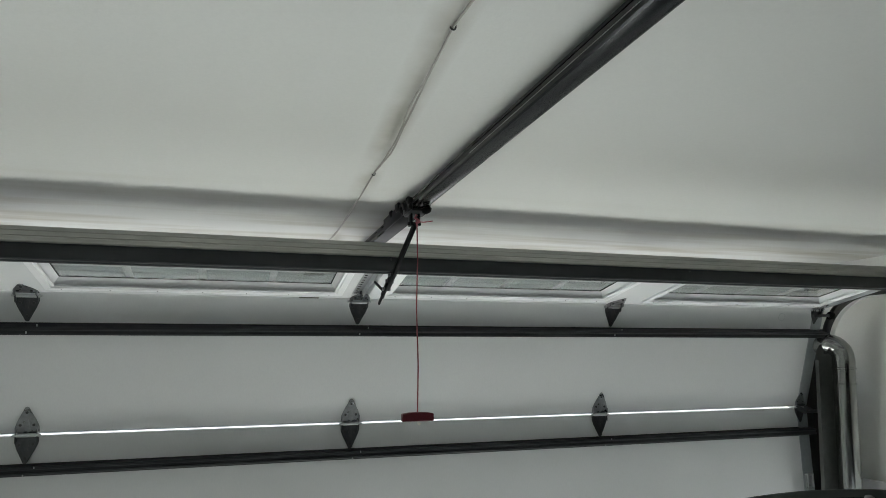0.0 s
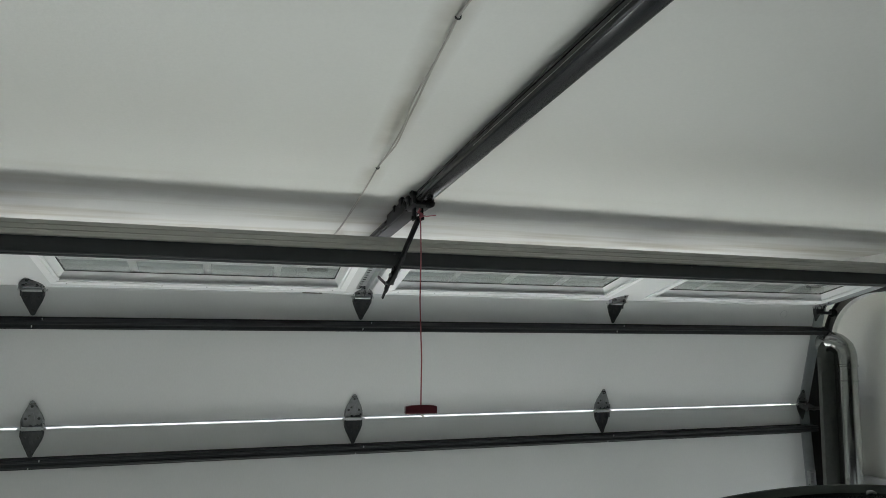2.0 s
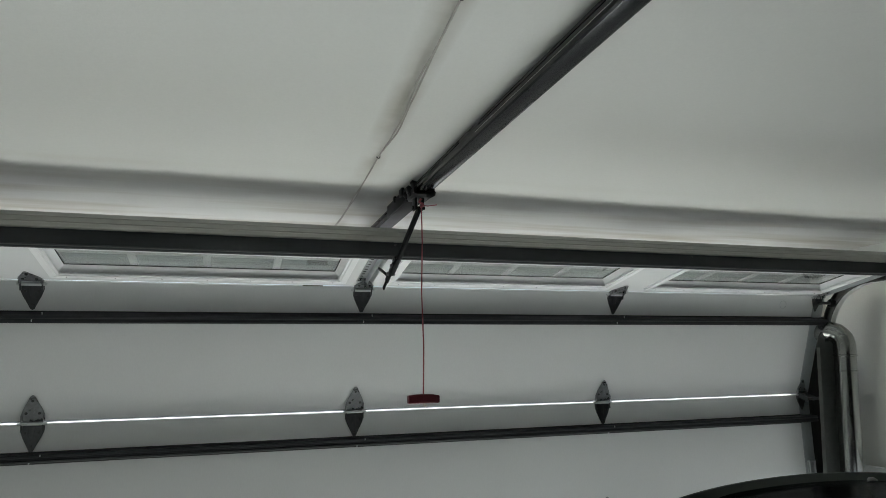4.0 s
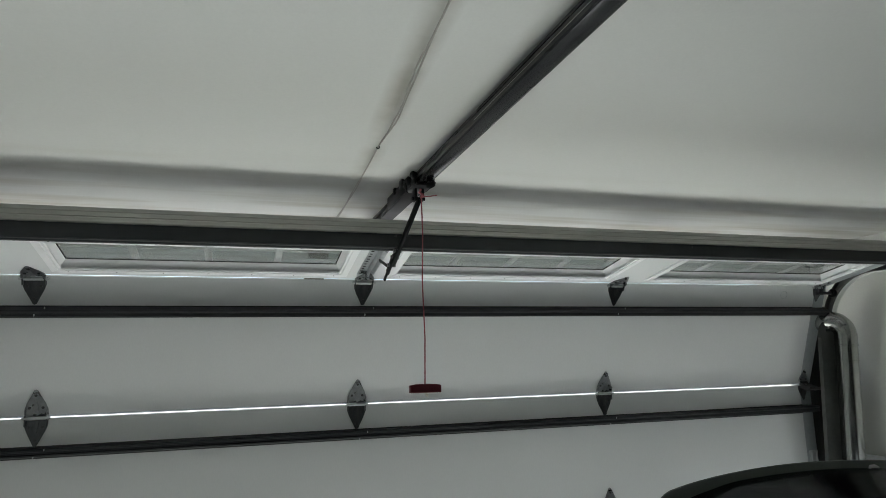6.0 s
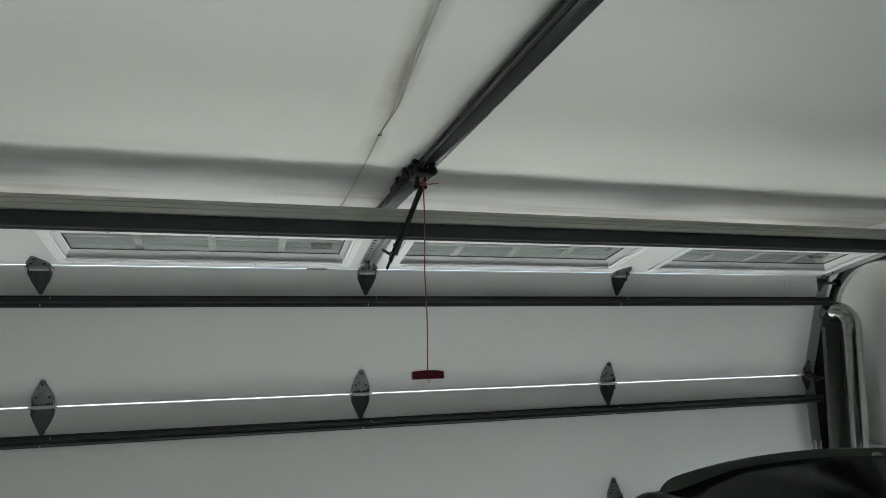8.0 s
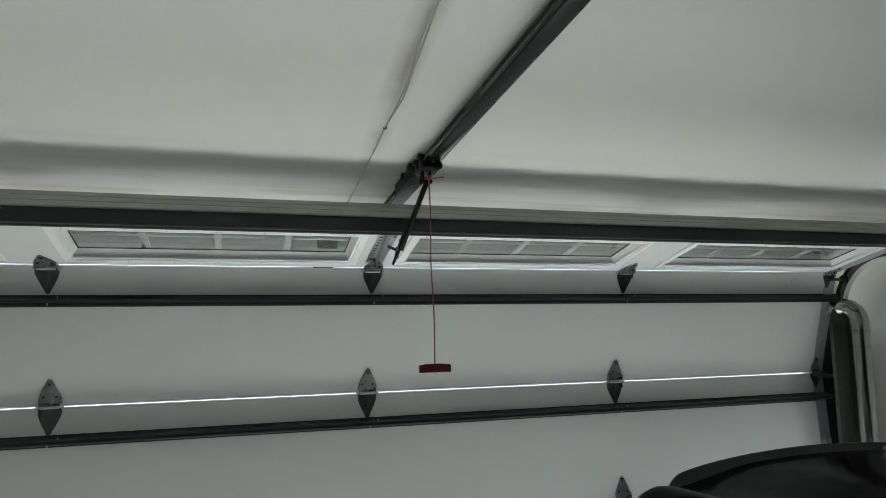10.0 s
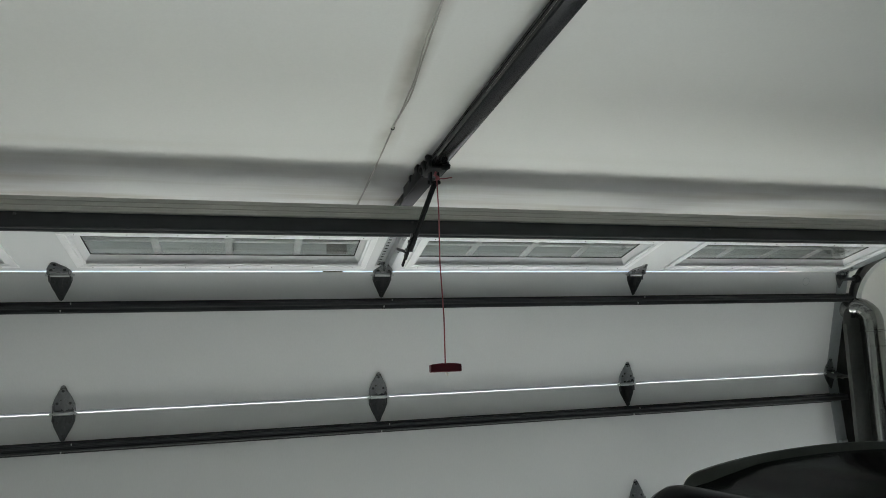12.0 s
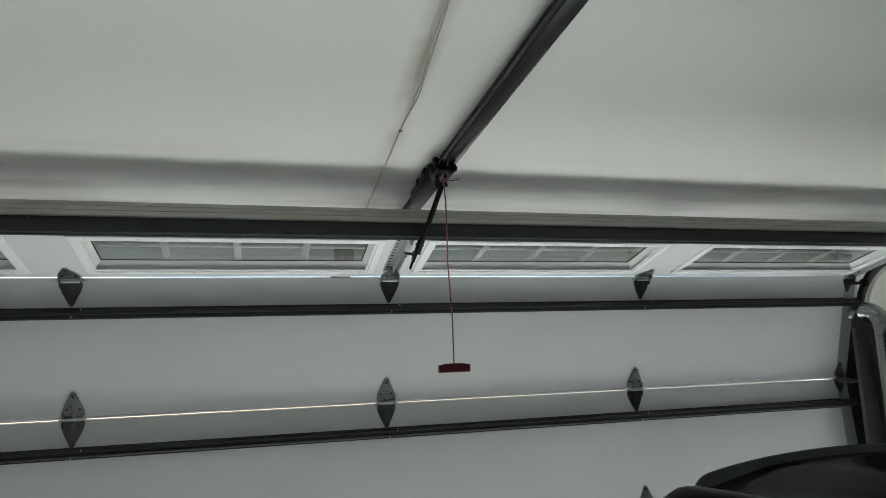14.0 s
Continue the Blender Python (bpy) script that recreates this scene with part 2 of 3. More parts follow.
bm = bmesh.new()
box(bm, (LEFT, INNER, OPEN_Z), (RIGHT, OUTER, CEIL))
box(bm, (OPEN_X, INNER, 0), (RIGHT, OUTER, OPEN_Z))
box(bm, (LEFT, INNER, 0), (-OPEN_X, OUTER, OPEN_Z))
structure("wall_north", bm, WALL, "off-white front wall round the garage door opening", "wall")
bm = bmesh.new()
box(bm, (RIGHT, BACK, 0), (RIGHT + 0.15, OUTER, CEIL))
structure("wall_east", bm, WALL, "off-white painted side wall beside the door track", "wall")
bm = bmesh.new()
box(bm, (LEFT - 0.15, BACK, 0), (LEFT, OUTER, CEIL))
structure("wall_west", bm, WALL, "off-white painted side wall of the garage", "wall")
bm = bmesh.new()
box(bm, (LEFT - 0.15, BACK - 0.15, 0), (RIGHT + 0.15, BACK, CEIL))
structure("wall_south", bm, WALL, "off-white painted back wall of the garage", "wall")
bm = bmesh.new()
box(bm, (RIGHT - 0.035, BACK, 0.0), (RIGHT, INNER, 1.165), bevel=0.006)
structure("trim", bm, VINYL, "white ledge along the lower side wall", "ledge")

bm = bmesh.new()
box(bm, (-2.62, INNER - 0.020, OPEN_Z + 0.006), (2.62, INNER - 0.001, CEIL - 0.003), bevel=0.003)
structure("trim", bm, HEADER, "grey header board over the door opening", "header board")

bm = bmesh.new()
n = 48
vs = [bm.verts.new((1500 * math.cos(2 * math.pi * k / n), 1500 * math.sin(2 * math.pi * k / n), -0.14)) for k in range(n)]
bm.faces.new(vs)
structure("ground", bm, DRIVEWAY, "pale concrete driveway and ground outside", "ground")


# added black strips stand in for the shade between door edge and wall
for s in (-1, 1):
    bm = bmesh.new()
    box(bm, (min(s * 2.475, s * 2.705), INNER - 0.010, 0.0), (max(s * 2.475, s * 2.705), INNER - 0.001, 1.93), bevel=0.002)
    structure("trim", bm, BLACK, "black strip added for the shade in the gap at the door jamb", "weather strip")

# ---- the sectional garage door ----
def section_frame(y, z, wy, wz):
    """Local x along the door, y up the section, z towards the room."""
    d = math.hypot(wy, wz)
    wy, wz = wy / d, wz / d
    return Matrix(((1, 0, 0, 0), (0, wy, -wz, y), (0, wz, wy, z), (0, 0, 0, 1)))


L = 0.540
S4 = section_frame(0, Z2 - 2 * 0.545, 0, 1)
S3 = section_frame(0, Z2 - 0.545, 0, 1)
S2 = section_frame(0, Z2, -0.178, 0.508)
S1 = section_frame(-0.178, Z2 + 0.508, -0.522, 0.097)
L1 = 0.536

door = thing("garage_door", "half-raised grey-white sectional steel garage door with four windows", "garage door", (0, 0, 0))


def slab(bm, u0, u1, holes=(), drop=0.012):
    """A door section 4 to 5 cm thick between two heights, with rounded long edges and window openings."""
    if not holes:
        tmp = bmesh.new()
        prof = [(u0 + 0.004, 0), (u1 - 0.004, 0), (u1, -0.004), (u1 - 0.003, -0.012), (u1 - drop, -0.05), (u0, -0.05), (u0, -0.004)]
        sweep(tmp, prof, [(Vector((x, 0, 0)), Vector((0, 1, 0)), Vector((0, 0, 1))) for x in (-W, W)])
        merge(bm, tmp)
        return
    xs = sorted({-W, W, *[h for ho in holes for h in ho[:2]]})
    ys = sorted({u0, u1, holes[0][2], holes[0][3]})
    grid = {}
    for z in (0.0, -0.040):
        for x in xs:
            for y in ys:
                grid[x, y, z] = bm.verts.new((x, y, z))

    def solid(i, j):
        if not (0 <= i < len(xs) - 1 and 0 <= j < len(ys) - 1):
            return False
        cx, cy = (xs[i] + xs[i + 1]) / 2, (ys[j] + ys[j + 1]) / 2
        return not any(h[0] < cx < h[1] and h[2] < cy < h[3] for h in holes)

    for i in range(len(xs) - 1):
        for j in range(len(ys) - 1):
            if not solid(i, j):
                continue
            a, b, c, d = (xs[i], ys[j]), (xs[i + 1], ys[j]), (xs[i + 1], ys[j + 1]), (xs[i], ys[j + 1])
            bm.faces.new([grid[(*p, 0.0)] for p in (a, b, c, d)])
            bm.faces.new([grid[(*p, -0.040)] for p in (d, c, b, a)])
            for p, q, ni, nj in ((a, b, i, j - 1), (b, c, i + 1, j), (c, d, i, j + 1), (d, a, i - 1, j)):
                if not solid(ni, nj):
                    bm.faces.new([grid[(*p, 0.0)], grid[(*p, -0.040)], grid[(*q, -0.040)], grid[(*q, 0.0)]])


WIN_U0, WIN_U1 = 0.082, 0.360
BAYS = [(-2.355, -1.34), (-1.108, -0.105), (0.105, 1.10), (1.34, 2.355)]


def strut(name, m, u0, u1, out, parent):
    """A hat-shaped stiffening bar along a section."""
    t = 0.002
    um = (u0 + u1) / 2
    prof = [(u0 - 0.005, 0.0), (u0 - 0.005, t), (u0, t), (u0 + 0.003, out - 0.003), (u0 + 0.006, out), (um - 0.006, out), (um - 0.003, out - 0.004),
            (um + 0.003, out - 0.004), (um + 0.006, out), (u1 - 0.006, out), (u1 - 0.003, out - 0.003), (u1, t), (u1 + 0.005, t), (u1 + 0.005, 0.0)]
    tmp = bmesh.new()
    sweep(tmp, prof, [(Vector((x, 0, 0)), Vector((0, 1, 0)), Vector((0, 0, 1))) for x in (-W - 0.015, W + 0.015)])
    merged = bmesh.new()
    merge(merged, tmp, m)
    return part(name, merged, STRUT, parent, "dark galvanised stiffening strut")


def screw_mesh(r=0.005):
    bm = bmesh.new()
    prism(bm, [(r * math.cos(k * math.pi / 3), r * math.sin(k * math.pi / 3)) for k in range(6)], 0.004, bevel=0.0008)
    return mesh_of(bm, "screw", SCREW)


SCREWS = screw_mesh()

for m, top in ((S4, False), (S3, False), (S2, False), (S1, True)):
    tmp = bmesh.new()
    lo = 0.013 if top else 0.003
    if top:
        slab(tmp, lo, L1 - 0.004, [(a, b, WIN_U0, WIN_U1) for a, b in BAYS])
    else:
        slab(tmp, lo, L if m is S2 else L - 0.0002, drop=0.0095 if m is S2 else 0.012)
    out = bmesh.new()
    merge(out, tmp, m)
    sec = part("panel", out, DOOR, door)
    for x0, x1 in ((-W - 0.001, -W + 0.066), (W - 0.066, W + 0.001)):
        bm = bmesh.new()
        tmp = bmesh.new()
        box(tmp, (x0, lo + 0.004, -0.0395 if top else -0.0495), (x1, (L1 if top else L) - 0.006, 0.002), bevel=0.0008)
        merge(bm, tmp, m)
        part("end_stile", bm, STILE, sec, "dull zinc end stile")
    if not top:
        low = L - (0.153 if m is S2 else 0.141)
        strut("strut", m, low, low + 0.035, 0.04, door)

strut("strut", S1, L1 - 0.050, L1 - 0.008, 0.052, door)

# weather seal that hangs from the outer lower edge of the second section
bm = bmesh.new()
box(bm, (-W, 0.040, Z2 - 0.0032), (W, 0.046, Z2 + 0.020), bevel=0.001)
part("joint_seal", bm, STILE, door, "grey weather seal between sections")

# folded cap on the top edge of the uppermost section
tmp = bmesh.new()
prof = [(L1 - 0.030, 0.0005), (L1 - 0.030, 0.0025), (L1 + 0.001, 0.0025), (L1 + 0.003, 0.0), (L1 + 0.003, -0.011), (L1 + 0.001, -0.013), (L1 + 0.001, -0.015), (L1 + 0.003, -0.017),
        (L1 + 0.003, -0.030), (L1 + 0.006, -0.032), (L1 + 0.006, -0.044), (L1 - 0.030, -0.044), (L1 - 0.030, -0.042), (L1 - 0.003, -0.042), (L1 - 0.003, 0.0005)]
sweep(tmp, prof, [(Vector((x, 0, 0)), Vector((0, 1, 0)), Vector((0, 0, 1))) for x in (-W, W)])
bm = bmesh.new()
merge(bm, tmp, S1)
part("top_cap", bm, CAP, door, "beige-grey folded metal edge cap")


# windows of the uppermost section
def ring(bm, x0, x1, y0, y1, w, z0, z1, bevel=0.0015):
    """A rectangular frame of four mitred bars."""
    for pts in (((x0, y0), (x1, y0), (x1 - w, y0 + w), (x0 + w, y0 + w)), ((x1, y0), (x1, y1), (x1 - w, y1 - w), (x1 - w, y0 + w)),
                ((x1, y1), (x0, y1), (x0 + w, y1 - w), (x1 - w, y1 - w)), ((x0, y1), (x0, y0), (x0 + w, y0 + w), (x0 + w, y1 - w))):
        prism(bm, pts, z1 - z0, pose(0, 0, z0), bevel=bevel)


def bevelled_reveal(bm, x0, x1, y0, y1, w, z0, z1):
    """The sloping inner sides of a window, from the frame down to the glass."""
    o = [bm.verts.new((x, y, z1)) for x, y in ((x0, y0), (x1, y0), (x1, y1), (x0, y1))]
    i = [bm.verts.new((x, y, z0)) for x, y in ((x0 + w, y0 + w), (x1 - w, y0 + w), (x1 - w, y1 - w), (x0 + w, y1 - w))]
    b = [bm.verts.new((x, y, z0)) for x, y in ((x0, y0), (x1, y0), (x1, y1), (x0, y1))]
    for k in range(4):
        n = (k + 1) % 4
        bm.faces.new((o[k], o[n], i[n], i[k]))
        bm.faces.new((i[k], i[n], b[n], b[k]))
        bm.faces.new((b[k], b[n], o[n], o[k]))


for a, b in BAYS:
    tmp = bmesh.new()
    ring(tmp, a - 0.024, b + 0.024, WIN_U0 - 0.024, WIN_U1 + 0.024, 0.026, 0.0, 0.007)
    ring(tmp, a + 0.0, b - 0.0, WIN_U0 + 0.0, WIN_U1 - 0.0, 0.012, -0.004, 0.004)
    bm = bmesh.new()
    merge(bm, tmp, S1)
    win = part("window", bm, VINYL, door, "white vinyl framed door window")
    tmp = bmesh.new()
    bevelled_reveal(tmp, a + 0.004, b - 0.004, WIN_U0 + 0.004, WIN_U1 - 0.004, 0.022, -0.030, -0.004)
    bm = bmesh.new()
    merge(bm, tmp, S1)
    part("reveal", bm, VINYL, win)
    tmp = bmesh.new()
    box(tmp, (a + 0.004, WIN_U0 + 0.004, -0.035), (b - 0.004, WIN_U1 - 0.004, -0.031))
    bm = bmesh.new()
    merge(bm, tmp, S1)
    pane = part("pane", bm, PANE, win, "clear window pane")
    pane.visible_shadow = False
    tmp = bmesh.new()
    ring(tmp, a + 0.0235, b - 0.0235, WIN_U0 + 0.0235, WIN_U1 - 0.0235, 0.004, -0.0308, -0.0285, bevel=0.0)
    bm = bmesh.new()
    merge(bm, tmp, S1)
    part("gasket", bm, BLACK, win, "black rubber glazing gasket")
    for k in (1, 2, 3):
        x = a + (b - a) * k / 4
        tmp = bmesh.new()
        box(tmp, (x - 0.0135, WIN_U0 + 0.004, -0.046), (x + 0.0135, WIN_U1 - 0.004, -0.038), bevel=0.002)
        bm = bmesh.new()
        merge(bm, tmp, S1)
        part("muntin", bm, MUNTIN, win)
    tmp = bmesh.new()
    um = (WIN_U0 + WIN_U1) / 2
    box(tmp, (a + 0.004, um - 0.010, -0.0465), (b - 0.004, um + 0.010, -0.0385), bevel=0.002)
    bm = bmesh.new()
    merge(bm, tmp, S1)
    part("muntin", bm, MUNTIN, win)
    # shadow line over the frame, laid on as a thin black strip
    tmp = bmesh.new()
    box(tmp, (a - 0.030, WIN_U1 + 0.030, 0.0002), (b + 0.030, WIN_U1 + 0.0335, 0.0008))
    bm = bmesh.new()
    merge(bm, tmp, S1)
    part("shadow_line", bm, BLACK, win, "thin black strip for the shadow line above the frame")
    for k in range(7):
        for u in (WIN_U0 - 0.011, WIN_U1 + 0.011):
            shared("frame_screw", SCREWS, win, S1 @ pose(a + 0.03 + (b - a - 0.06) * k / 6, u, 0.0065) @ Matrix.Scale(0.42, 4))


# hinges
def leaf_outline(up):
    pts = [(-0.036, 0.004), (0.036, 0.004), (0.036, 0.028), (0.028, 0.050), (0.013, 0.080), (0.006, 0.095), (0.0, 0.098), (-0.006, 0.095), (-0.013, 0.080), (-0.028, 0.050), (-0.036, 0.028)]
    return pts if up else [(x, -y) for x, y in pts][::-1]


def leaf_mesh(up):
    bm = bmesh.new()
    prism(bm, leaf_outline(up), 0.0028, pose(0, 0, 0.001), bevel=0.0008)
    s = 1 if up else -1
    box(bm, (-0.034, min(s * 0.004, s * 0.030), 0.003), (-0.030, max(s * 0.004, s * 0.030), 0.016), bevel=0.001)
    box(bm, (0.030, min(s * 0.004, s * 0.030), 0.003), (0.034, max(s * 0.004, s * 0.030), 0.016), bevel=0.001)
    prism(bm, [(-0.010, s * 0.012), (0.010, s * 0.012), (0.004, s * 0.055), (-0.004, s * 0.055)][::s], 0.0045, pose(0, 0, 0.001), bevel=0.001)
    return mesh_of(bm, "leaf", LIT_LEAF if up else HINGE)


def barrel_mesh():
    bm = bmesh.new()
    rod(bm, (-0.038, 0, 0.011), (0.038, 0, 0.011), 0.0068)
    rod(bm, (-0.044, 0, 0.011), (0.044, 0, 0.011), 0.0040)
    return mesh_of(bm, "hinge", GALV)


LEAF_UP, LEAF_DOWN, BARREL = leaf_mesh(True), leaf_mesh(False), barrel_mesh()
bm = bmesh.new()
rod(bm, (0.0, 0, 0.080), (0.086, 0, 0.080), 0.0075)
STEM = mesh_of(bm, "roller_stem", HINGE)
bm = bmesh.new()
rod(bm, (0.074, 0, 0.080), (0.090, 0, 0.080), 0.020, 20)
rod(bm, (0.070, 0, 0.080), (0.092, 0, 0.080), 0.011, 14)
WHEEL = mesh_of(bm, "roller_wheel", BLACK)
bm = bmesh.new()
prism(bm, [(-0.03, -0.02), (0.03, -0.02), (0.03, 0.02), (-0.03, 0.02)], 0.003, pose(0, 0, 0.003), bevel=0.0008)
box(bm, (-0.028, -0.016, 0.005), (-0.025, 0.016, 0.088), bevel=0.001)
box(bm, (0.025, -0.016, 0.005), (0.028, 0.016, 0.088), bevel=0.001)
rod(bm, (-0.03, 0, 0.080), (0.03, 0, 0.080), 0.009)
CARRIER = mesh_of(bm, "roller_carrier", HINGE)

for lower, upper in ((S4, S3), (S3, S2), (S2, S1)):
    o = upper.translation
    for x in (-2.415, -1.2, 0.0, 1.2, 2.415):
        at = Matrix.Translation((x, 0, 0))
        hinge = shared("hinge", BARREL, door, at @ upper @ Matrix.Scale(0.85 if abs(x) > 2 else 1.1, 4))
        rel = upper.inverted() @ (Matrix.Translation(o) @ lower.to_3x3().to_4x4())
        shared("upper_leaf", LEAF_UP, hinge)
        shared("lower_leaf", LEAF_DOWN, hinge, rel)
        for px, py in ((-0.020, 0.034), (0.020, 0.034), (0.0, 0.078)):
            shared("screw", SCREWS, hinge, pose(px, py, 0.0036))
            shared("screw", SCREWS, hinge, rel @ pose(px, -py, 0.0036))
        if abs(x) > 2:
            s = 1 if x > 0 else -1
            low = 0.0
            shared("roller_carrier", CARRIER, hinge, Matrix.Scale(0.62, 4) if upper is S1 else None)
            if upper is S1:
                low = -0.045
            turn = pose(0, 0, 0) if s > 0 else Matrix.Diagonal((-1, 1, 1, 1))
            grow = Matrix.Scale(1.25, 4)
            shared("roller_stem", STEM, hinge, grow @ turn @ pose(0, 0, low - (0.0 if low else 0.016)))
            shared("roller_wheel", WHEEL, hinge, grow @ turn @ pose(0, 0, low))

# punched angle iron of the opener bracket, on the middle stile
bm = bmesh.new()
tmp = bmesh.new()
box(tmp, (-0.044, 0.085, 0.001), (-0.010, 0.470, 0.004), bevel=0.0008)
box(tmp, (-0.012, 0.085, 0.001), (-0.009, 0.470, 0.032), bevel=0.0008)
box(tmp, (-0.009, 0.085, 0.001), (0.026, 0.470, 0.0036), bevel=0.0008)
merge(bm, tmp, S1)
bracket = part("opener_bracket", bm, GALV, door, "punched galvanised angle iron bracket")
bm = bmesh.new()
box(bm, (-0.0055, -0.004, 0), (0.0055, 0.004, 0.0010), bevel=0.0004)
SLOT = mesh_of(bm, "slot", BLACK)
for k in range(14):
    shared("slot", SLOT, bracket, S1 @ pose(-0.033, 0.102 + 0.028 * k, 0.0038))

# bolts on the top strut
for x in (-2.3, -1.2, 0.011, 1.225, 2.3):
    shared("strut_bolt", SCREWS, door, S1 @ Matrix.Translation((x, L1 - 0.0065, 0.012)) @ pose(0, 0, 0, -90) @ Matrix.Scale(0.9, 4))
for m in (S2, S3, S4):
    for x in (-1.2, 0.0, 1.2):
        shared("strut_bolt", SCREWS, door, m @ pose(x + 0.005, L - 0.0915, 0.002) @ Matrix.Scale(1.2, 4))

bm = bmesh.new()
box(bm, (-0.002, -0.004, 0.0), (0.002, 0.004, 0.003), bevel=0.0006)
TICK = mesh_of(bm, "screw_tip", GALV)
for m in (S2, S3, S4):
    for x in (-1.2, 0.0, 1.2):
        shared("screw_tip", TICK, door, m @ pose(x + 0.006, L - 0.139, 0.0385))
        shared("screw_tip", TICK, door, m @ pose(x + 0.040, L - 0.112, 0.0385))

# slide lock on the third section, near each end
for s in (-1, 1):
    lock = bmesh.new()
    for dx in (-0.016, 0.016):
        rod(lock, (dx, -0.034, 0.012), (dx, 0.030, 0.012), 0.0045, 10)
        rod(lock, (dx, 0.0, 0.002), (dx, 0.0, 0.014), 0.004, 8)
    rod(lock, (-0.020, 0.032, 0.012), (0.020, 0.032, 0.012), 0.0055, 10)
    box(lock, (-0.024, -0.040, 0.002), (0.024, 0.036, 0.005), bevel=0.001)
    bm = bmesh.new()
    merge(bm, lock, S3 @ pose(s * 2.434, LOCK_U, 0.001))
    part("slide_lock", bm, GALV, door, "galvanised slide lock")

# faint round stamp on the second section, and a loose bit of seal in the upper joint
tmp = bmesh.new()
tube(tmp, [(0.020 * math.cos(2 * math.pi * k / 24), 0.020 * math.sin(2 * math.pi * k / 24), 0.0) for k in range(24)], 0.0007, 6)
bm = bmesh.new()
merge(bm, tmp, S2 @ pose(2.20, 0.490, 0.0005))
part("stamp_ring", bm, STILE, door, "faint round stamp")
bm = bmesh.new()
tmp = bmesh.new()
box(tmp, (-0.245, 0.0, -0.012), (-0.165, 0.009, 0.001), bevel=0.001)
merge(bm, tmp, S1)
part("seal_scrap", bm, TAN, door, "brownish scrap of seal")

# ---- door tracks ----
TC = Vector((0, -0.400, 1.820))
TR = 0.303
TILT = 4.0


def track(x, s):
    """A steel C-channel: upright, a quarter bend, then level under the ceiling."""
    frames = []
    path = [(Vector((0, TC.y + TR, z)), Vector((0, -1, 0))) for z in (0.02, 0.9, 1.70)]
    for k in range(17):
        a = math.pi / 2 * k / 16
        path.append((TC + TR * Vector((0, math.cos(a), math.sin(a))), Vector((0, -math.cos(a), -math.sin(a)))))
    path += [(Vector((0, y, TC.z + TR)), Vector((0, 0, -1))) for y in (-1.2, -3.3)]
    for o, inward in path:
        frames.append((o + Vector((x, 0, 0)), inward, Vector((s, 0, 0))))
    t = 0.0022
    prof = [(-0.026, -0.006), (-0.026, 0.022), (0.026, 0.022), (0.026, -0.006), (0.022, -0.012), (0.020, -0.010), (0.026 - t, -0.004), (0.026 - t, 0.022 - t),
            (-0.026 + t, 0.022 - t), (-0.026 + t, -0.006)]
    root = thing("door_track", "bent galvanised steel door track beside the opening", "door track", (x, -0.1, 0), "door tracks")
    bm = bmesh.new()
    sweep(bm, [(p, q) for p, q in prof], frames)
    bmesh.ops.translate(bm, vec=(-x, 0.1, 0), verts=bm.verts[:])
    # same track steel, coloured dark for what the channel reflects
    part("channel", bm, ANGLE, root, "steel track channel with its dark reflections put into the colour")
    bm = bmesh.new()
    sweep(bm, [(0.0262, -0.008), (0.0290, -0.008), (0.0290, 0.023), (0.0262, 0.023)], frames)
    bmesh.ops.translate(bm, vec=(-x, 0.1, 0), verts=bm.verts[:])
    # light from below is painted on as a paler metal
    part("lip", bm, LIT_LIP, root, "galvanised inner flange with the light from below painted brighter")
    # punched hanger that ties the level part to the ceiling
    bm = bmesh.new()
    box(bm, (s * 0.030 - 0.002, -2.9, 2.10), (s * 0.030 + 0.002, -2.865, CEIL), bevel=0.0005)
    bmesh.ops.translate(bm, vec=(0, 0.1, 0), verts=bm.verts[:])
    part("hanger", bm, GALV, root, "punched steel ceiling hanger")
    # continuous wall angle behind the channel
    bm = bmesh.new()
    outline = [(-0.066, 0.02), (0.066, 0.02), (0.066, 1.800), (0.058, 1.838), (0.034, 1.868), (0.0, 1.878), (-0.034, 1.868), (-0.058, 1.838), (-0.066, 1.800)]
    prism(bm, outline, 0.0035, pose(-0.072 * s, -0.043, 0, 90), bevel=0.0008)
    e = -0.072 * s - 0.066 * s
    box(bm, (e - 0.002, -0.066, 0.02), (e + 0.002, -0.044, 1.79), bevel=0.0008)
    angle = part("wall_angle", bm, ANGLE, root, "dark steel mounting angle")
    bm = bmesh.new()
    box(bm, (-0.072 * s - 0.012, -0.0485, 1.820), (-0.072 * s + 0.012, -0.0466, 1.834))
    part("slot", bm, BLACK, angle)
    angle.matrix_local = pose(0, 0.115, 0, TILT)
    return root


track(2.538, 1)
track(-2.538, -1)

# ---- vent duct in the corner ----
duct = thing("vent_duct", "shiny galvanised round vent duct with a top elbow", "duct", (2.530, -0.082, 0.004))
duct.rotation_euler = (radians(TILT), 0, 0)
DR = 0.052
bm = bmesh.new()
tube(bm, [(0, 0, z) for z in (0.0, 0.6, 1.2, 1.74)], DR, 32)
pipe = part("pipe", bm, DUCT, duct)
for z, h in ((1.735, 0.012), (1.66, 0.006)):
    bm = bmesh.new()
    tube(bm, [(0, 0, z), (0, 0, z + h * 0.2), (0, 0, z + h * 0.8), (0, 0, z + h)], [DR + 0.0005, DR + 0.004, DR + 0.004, DR + 0.0005], 32)
    part("crimp", bm, DUCT, pipe)
bm = bmesh.new()
pts, rs = [(0, 0, 1.735)], [DR + 0.001]
